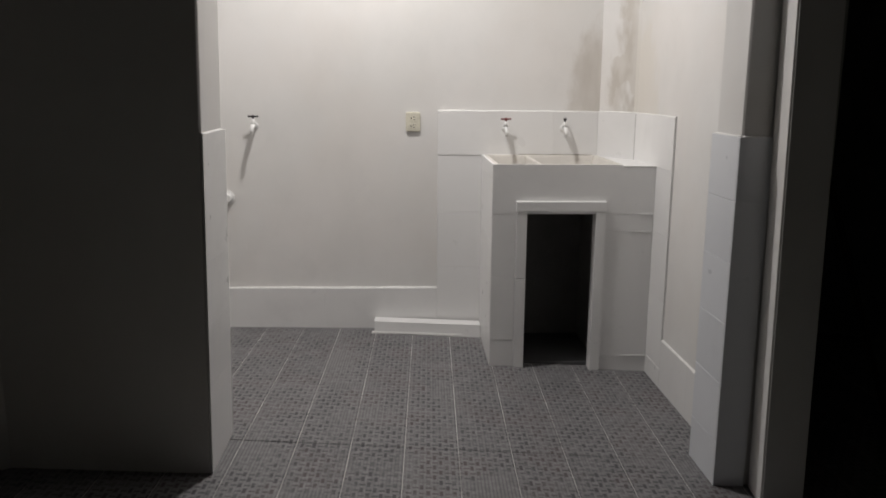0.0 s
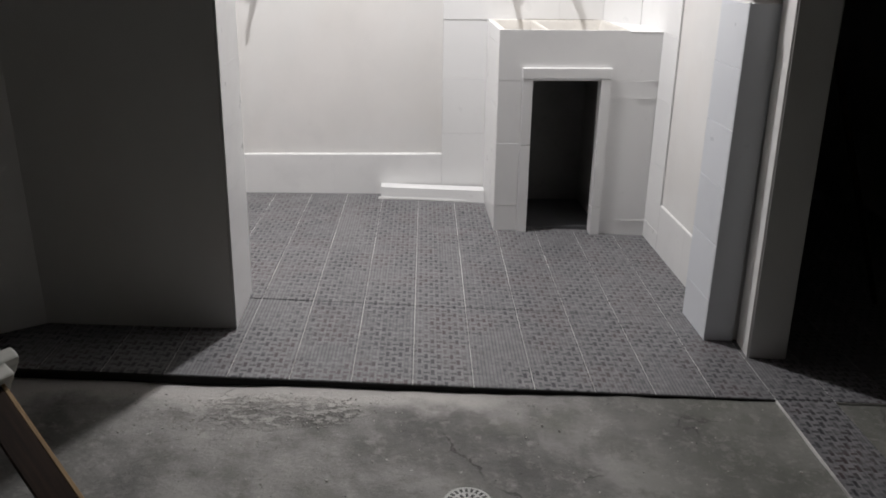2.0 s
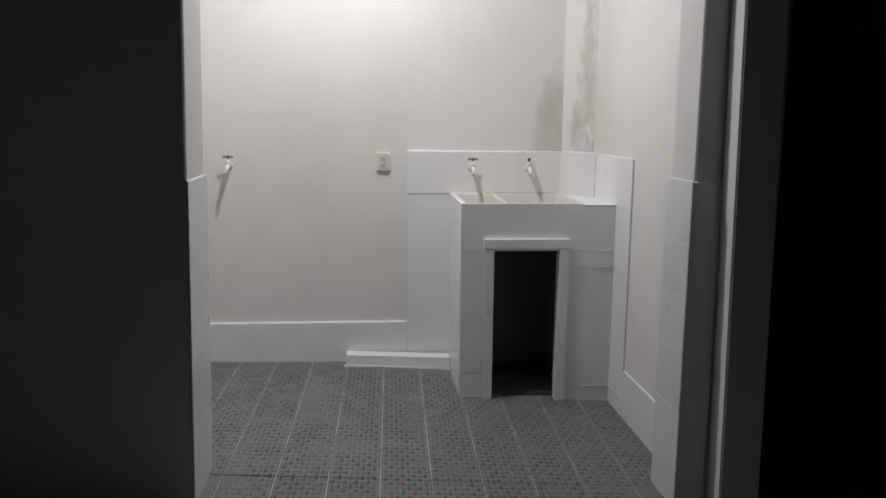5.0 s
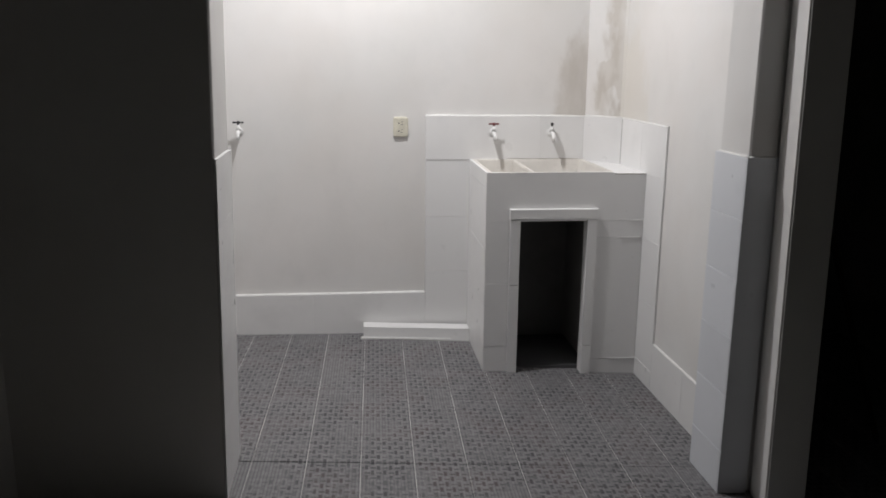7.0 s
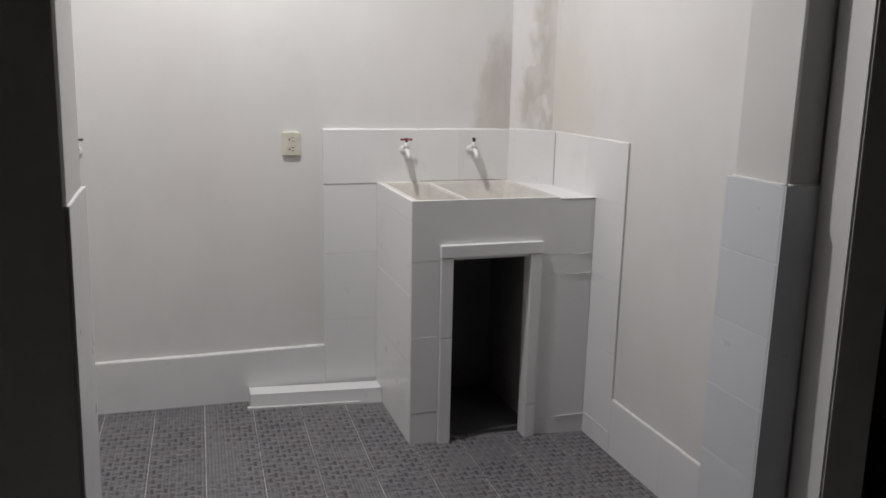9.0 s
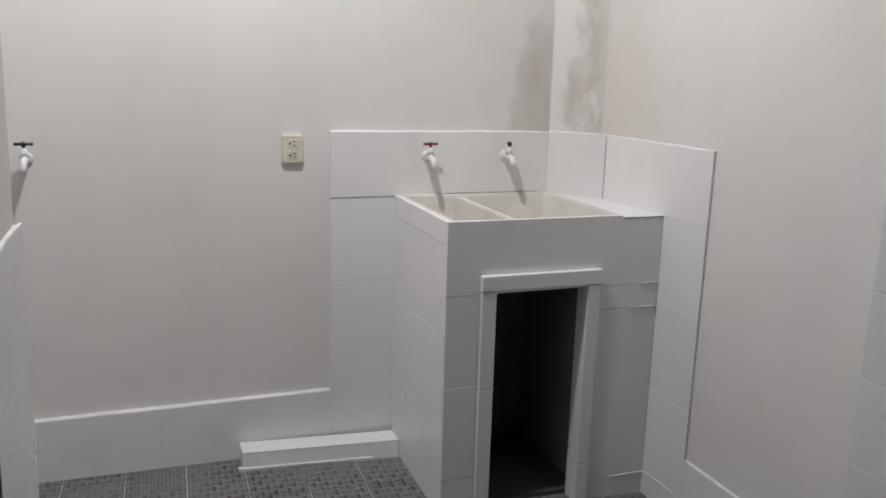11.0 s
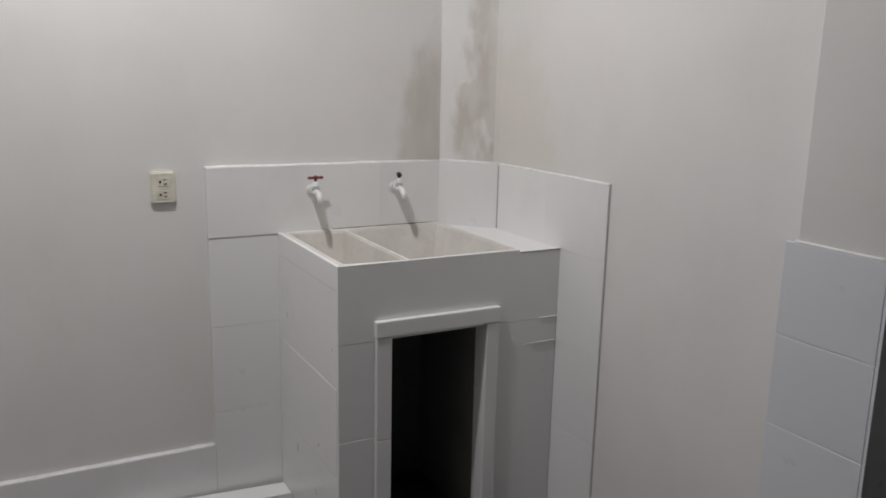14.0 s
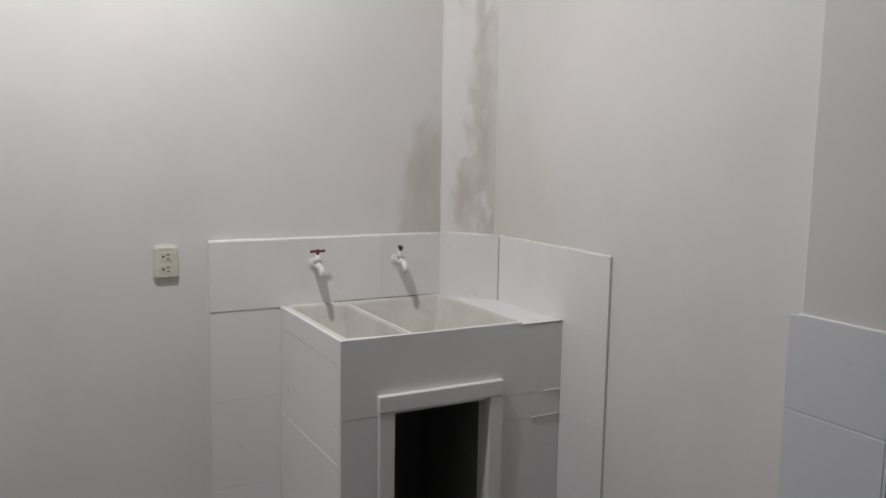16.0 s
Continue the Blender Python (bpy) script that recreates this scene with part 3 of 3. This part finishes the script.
# ---- taps ----
def bib_tap(x, z, handle, label, turn):
    """A plastic bib tap on the back wall: wall socket, barrel, bonnet, spout, T handle."""
    y = BACK_TILE if x > -0.3 else BACK
    tap = thing("tap", (x, y, z), label, "tap", "plastic taps")
    tube([(x, y + 0.004, z), (x, y - 0.006, z), (x, y - 0.007, z)], [0.019, 0.019, 0.014], bm=(bm := bmesh.new()))
    part("flange", bm, M_PVC, tap)
    part("barrel", tube([(x, y - 0.006, z), (x, y - 0.03, z), (x, y - 0.045, z), (x, y - 0.068, z - 0.003)], [0.0105, 0.0105, 0.0130, 0.0110]), M_PVC, tap)
    part("spout", tube([(x, y - 0.060, z), (x, y - 0.076, z - 0.005), (x, y - 0.083, z - 0.016), (x, y - 0.087, z - 0.038)], [0.0095, 0.0102, 0.0098, 0.0085]), M_PVC, tap)
    part("collar", tube([(x, y - 0.045, z + 0.0065), (x, y - 0.045, z + 0.0135)], [0.0128, 0.0128]), M_METAL, tap, "dull grey packing ring")
    part("bonnet", tube([(x, y - 0.045, z + 0.013), (x, y - 0.045, z + 0.024), (x, y - 0.045, z + 0.028), (x, y - 0.045, z + 0.036)], [0.0115, 0.0110, 0.0080, 0.0070]), M_PVC, tap)
    part("stem", tube([(x, y - 0.045, z + 0.0355), (x, y - 0.045, z + 0.046)], [0.005, 0.005], 10), handle, tap)
    c, s = math.cos(turn), math.sin(turn)
    bar = tube([(x + d * c, y - 0.045 + d * s, z + 0.048) for d in (-0.027, -0.024, -0.009, 0.0, 0.009, 0.024, 0.027)], [0.003, 0.0052, 0.0042, 0.0085, 0.0042, 0.0052, 0.003], 12)
    part("handle", bar, handle, tap, "small T-shaped handle")
    return tap


bib_tap(0.118, 1.108, M_RED, "white plastic wall tap with a red handle over the basin", 0.05)
bib_tap(0.425, 1.108, M_BLACK, "white plastic wall tap with a black handle over the basin", 1.35)
bib_tap(-1.178, 1.112, M_BLACK, "white plastic wall tap with a black handle on bare wall", 0.08)
outlet = thing("drain_stub", (-1.332, BACK, 0.738), "short white plastic drain pipe stub in the wall", "pipe")
part("pipe", tube([(-1.332, BACK + 0.004, 0.738), (-1.332, BACK - 0.05, 0.738), (-1.332, BACK - 0.056, 0.738)], [0.027, 0.027, 0.022], 20), M_PVC, outlet)
part("collar", tube([(-1.332, BACK + 0.003, 0.738), (-1.332, BACK - 0.012, 0.738)], [0.036, 0.034], 20), M_PVC, outlet)

# ---- wall socket ----
socket = thing("wall_socket", (-0.361, BACK, 1.13), "cream plastic double wall socket", "socket")
PY = BACK - 0.014
rounded = []
for cx, cz, start in ((-0.334, 1.176, 0), (-0.388, 1.176, 90), (-0.388, 1.097, 180), (-0.334, 1.097, 270)):
    for k in range(5):
        a = radians(start + 22.5 * k)
        rounded.append((cx + 0.011 * math.cos(a), cz + 0.011 * math.sin(a)))
bm = prism(rounded, -0.002, 0.014)
bmesh.ops.bevel(bm, geom=[e for e in bm.edges if all(v.co.z > 0.01 for v in e.verts)], offset=0.005, segments=3, affect="EDGES")
bm.transform(Matrix(((1, 0, 0, 0), (0, 0, -1, BACK), (0, 1, 0, 0), (0, 0, 0, 1))))
part("plate", bm, M_CREAM, socket)
for zc in (1.155, 1.115):
    face = part("outlet", box(-0.379, -0.343, PY - 0.0012, PY + 0.001, zc - 0.014, zc + 0.014, 0.001, 2), M_CREAM, socket)
    part("slot", box(-0.3610, -0.3510, PY - 0.0022, PY - 0.001, zc + 0.0050, zc + 0.0076), M_SLOT, face)
    part("slot", box(-0.3600, -0.3510, PY - 0.0022, PY - 0.001, zc - 0.0076, zc - 0.0050), M_SLOT, face)
    part("slot", tube([(-0.3705, PY - 0.001, zc), (-0.3705, PY - 0.0024, zc)], [0.0036, 0.0036], 8), M_SLOT, face)
part("screw", tube([(-0.361, PY + 0.001, 1.135), (-0.361, PY - 0.001, 1.135)], [0.003, 0.0025], 8), M_CREAM, socket)

# ---- long board leaning in the yard, with a rag on it ----
FOOT, HEAD, VIEWED = Vector((-0.972, 1.335, 0.020)), Vector((-1.395, 1.70, 0.351)), Vector((0.76, -1.55, 1.2))
way = (HEAD - FOOT).normalized()
out = (VIEWED - way * VIEWED.dot(way)).normalized()
side = way.cross(out)
lean = Matrix.Rotation(radians(16), 3, way)
out, side = lean @ out, lean @ side
turn = Matrix((side, out, way)).transposed().to_4x4()
turn.translation = FOOT
board = tagged(new("wooden_board", finish("wooden_board", box(-0.078, -0.0092, -0.016, 0.0, 0.0, 1.66, 0.0015), M_WOOD)), "long dark brown wooden board leaning against the yard wall", "board")
board.matrix_basis = turn
lip = new("raw_edge", finish("raw_edge", box(-0.0090, 0.001, -0.0165, 0.0005, 0.0, 1.66, 0.0008), M_WOOD_EDGE))
lip.parent = board
tagged(lip, "pale raw wood edge")
bm = bmesh.new()
box(-0.115, 0.022, -0.040, 0.022, 0.650, 0.735, 0.006, 2, bm=bm)
box(-0.118, 0.052, -0.045, 0.024, 0.690, 0.728, 0.006, 2, bm=bm)
box(-0.110, 0.030, -0.036, 0.028, 0.720, 0.815, 0.008, 2, bm=bm)
bmesh.ops.subdivide_edges(bm, edges=bm.edges, cuts=2, use_grid_fill=True)
for v in bm.verts:
    v.co += 0.006 * noise.noise_vector(v.co * 26)
rag = tagged(new("rag", finish("rag", bm, M_RAG)), "crumpled grey-white rag wrapped round the wooden board", "rag")
rag.matrix_basis = turn

# ---- thin pole leaning in the dark passage ----
pole = tube([(1.543, 3.0, -0.066), (1.535, 3.0, -0.045), (1.010, 3.0, 1.450), (1.000, 3.0, 1.478)], [0.010, 0.0125, 0.0125, 0.009], 16)
tagged(new("wooden_pole", finish("wooden_pole", pole, M_WOOD)), "thin dark wooden pole leaning against the dark passage wall", "pole")

# ---- crumbs of plaster on the concrete ----
bm = bmesh.new()
rng = random.Random(4)
for k in range(430):
    x, y = rng.gauss(-0.78, 0.12), 2.175 - abs(rng.gauss(0.02, 0.07))
    if k > 330:
        x, y = rng.uniform(-1.2, 0.7), rng.uniform(1.2, 2.15)
    elif k > 240:
        x, y = rng.gauss(-1.0, 0.13), 2.02 + rng.gauss(0.0, 0.08)
    if not (-1.4 < x < 0.7 and y < 2.19):
        continue
    drop = 0.027 - 0.023 * max(0.0, min(1.0, (x + 1.2) / 1.95))
    z = ground_z(x, y) - drop + 0.0005
    r = rng.uniform(0.001, 0.0035) if k <= 330 else rng.uniform(0.001, 0.004)
    ring, a0 = [], rng.uniform(0, 6.28)
    for q in range(6):
        a = a0 + q * math.tau / 6
        ring.append((x + r * rng.uniform(0.5, 1.3) * math.cos(a), y + r * rng.uniform(0.5, 1.3) * math.sin(a)))
    prism(ring, z - 0.006, z + r * rng.uniform(0.0, 0.12), bm)
tagged(part("plaster_crumbs", bm, M_CRUMB), "pale plaster crumbs scattered on the concrete", "rubble", kind="stuff")

# ---- round floor drain in the concrete ----
DX, DY = -0.29, 1.664
DZ = ground_z(DX, DY) - 0.027 + 0.023 * (DX + 1.2) / 1.95 + 0.001
drain = thing("floor_drain", (DX, DY, DZ), "round grey metal floor drain cover set in concrete", "drain")
part("rim", tube([(DX, DY, DZ - 0.006), (DX, DY, DZ + 0.004), (DX, DY, DZ + 0.0055)], [0.064, 0.064, 0.060], 36), M_METAL, drain)
slot = finish("slot", box(-0.0035, 0.0035, 0.0, 0.013, 0.0, 0.0012), M_SLOT)
for ring_r, count in ((0.042, 22), (0.022, 12)):
    for k in range(count):
        ob = part("slot", slot, None, drain)
        ob.matrix_basis = Matrix.Translation((DX, DY, DZ + 0.0052)) @ pose(0, 0, 0, 0, 0, 360 * k / count) @ Matrix.Translation((0, ring_r, 0))

# ---- tiled floor: bed, grout, tiles ----
SLOPE = math.atan(0.047)
GRID = Matrix.Translation((-0.3, 2.828, ground_z(-0.3, 0))) @ pose(0, 0, 0, 0, math.degrees(SLOPE), 0) @ pose(0, 0, 0, 0, 0, -1.7)
TW, TL, EDGE_X = 0.1962, 0.600, 1.073


def sag(x, y):
    """The tiled floor dips a little towards the far corner of the room."""
    return -0.032 * max(0.0, min(1.0, -0.40 - x)) * max(0.0, min(1.2, (y - 3.2) / 1.1))


def slab(x0, x1, y0, y1, z0, z1, cuts=0):
    bm = box(x0, x1, y0, y1, z0, z1)
    if cuts:
        bmesh.ops.subdivide_edges(bm, edges=bm.edges, cuts=cuts, use_grid_fill=True)
    bm.transform(GRID)
    for v in bm.verts:
        v.co.z += sag(v.co.x, v.co.y)
    return bm


floor = structure("floor", slab(-2.35, 1.8, -0.600, 1.60, -0.020, -0.0024, 24), M_GROUT, "grey patterned ceramic tile floor with pale grout", "floor")
structure("floor_edge", slab(-2.35, EDGE_X, -0.6055, -0.6002, -0.036, -0.0012), M_EDGE, "dark raw edge of the tile floor", "trim")
structure("floor_bed", slab(-2.35, 2.6, -0.54, 3.3, -0.12, -0.060), M_BED, "mortar bed under the floor tiles", "floor")
structure("floor_passage", slab(EDGE_X + 0.002, EDGE_X + TW, -5.4, -0.6005, -0.05, -0.0022), M_GROUT, "grey tile floor of the dark passage", "floor")
structure("trim", slab(EDGE_X - 0.003, EDGE_X + 0.0005, -5.4, -0.606, -0.045, 0.0008), M_GROUT, "pale grout line beside the concrete", "trim")
tile_mesh = finish("floor_tile", box(-TW / 2 + 0.0013, TW / 2 - 0.0013, -TL / 2 + 0.0012, TL / 2 - 0.0012, -0.0075, 0.0, 0.0012), M_FLOOR)
for i in range(-16, 8):
    for j in range(-8, 4):
        x, y = EDGE_X + TW * (i + 0.5), TL * (j - 0.5)
        if j < 0 and i != 0:
            continue
        tile = new("tile", tile_mesh)
        tile.parent = floor
        flat = GRID @ Matrix.Translation((x, y, 0.0))
        cx, cy = flat.translation.x, flat.translation.y
        dip = Matrix.Translation((0, 0, sag(cx, cy)))
        tip = Matrix.Rotation((sag(cx, cy + 0.25) - sag(cx, cy - 0.25)) / 0.5, 4, "X") @ Matrix.Rotation((sag(cx - 0.09, cy) - sag(cx + 0.09, cy)) / 0.18, 4, "Y")
        tile.matrix_basis = dip @ flat @ tip
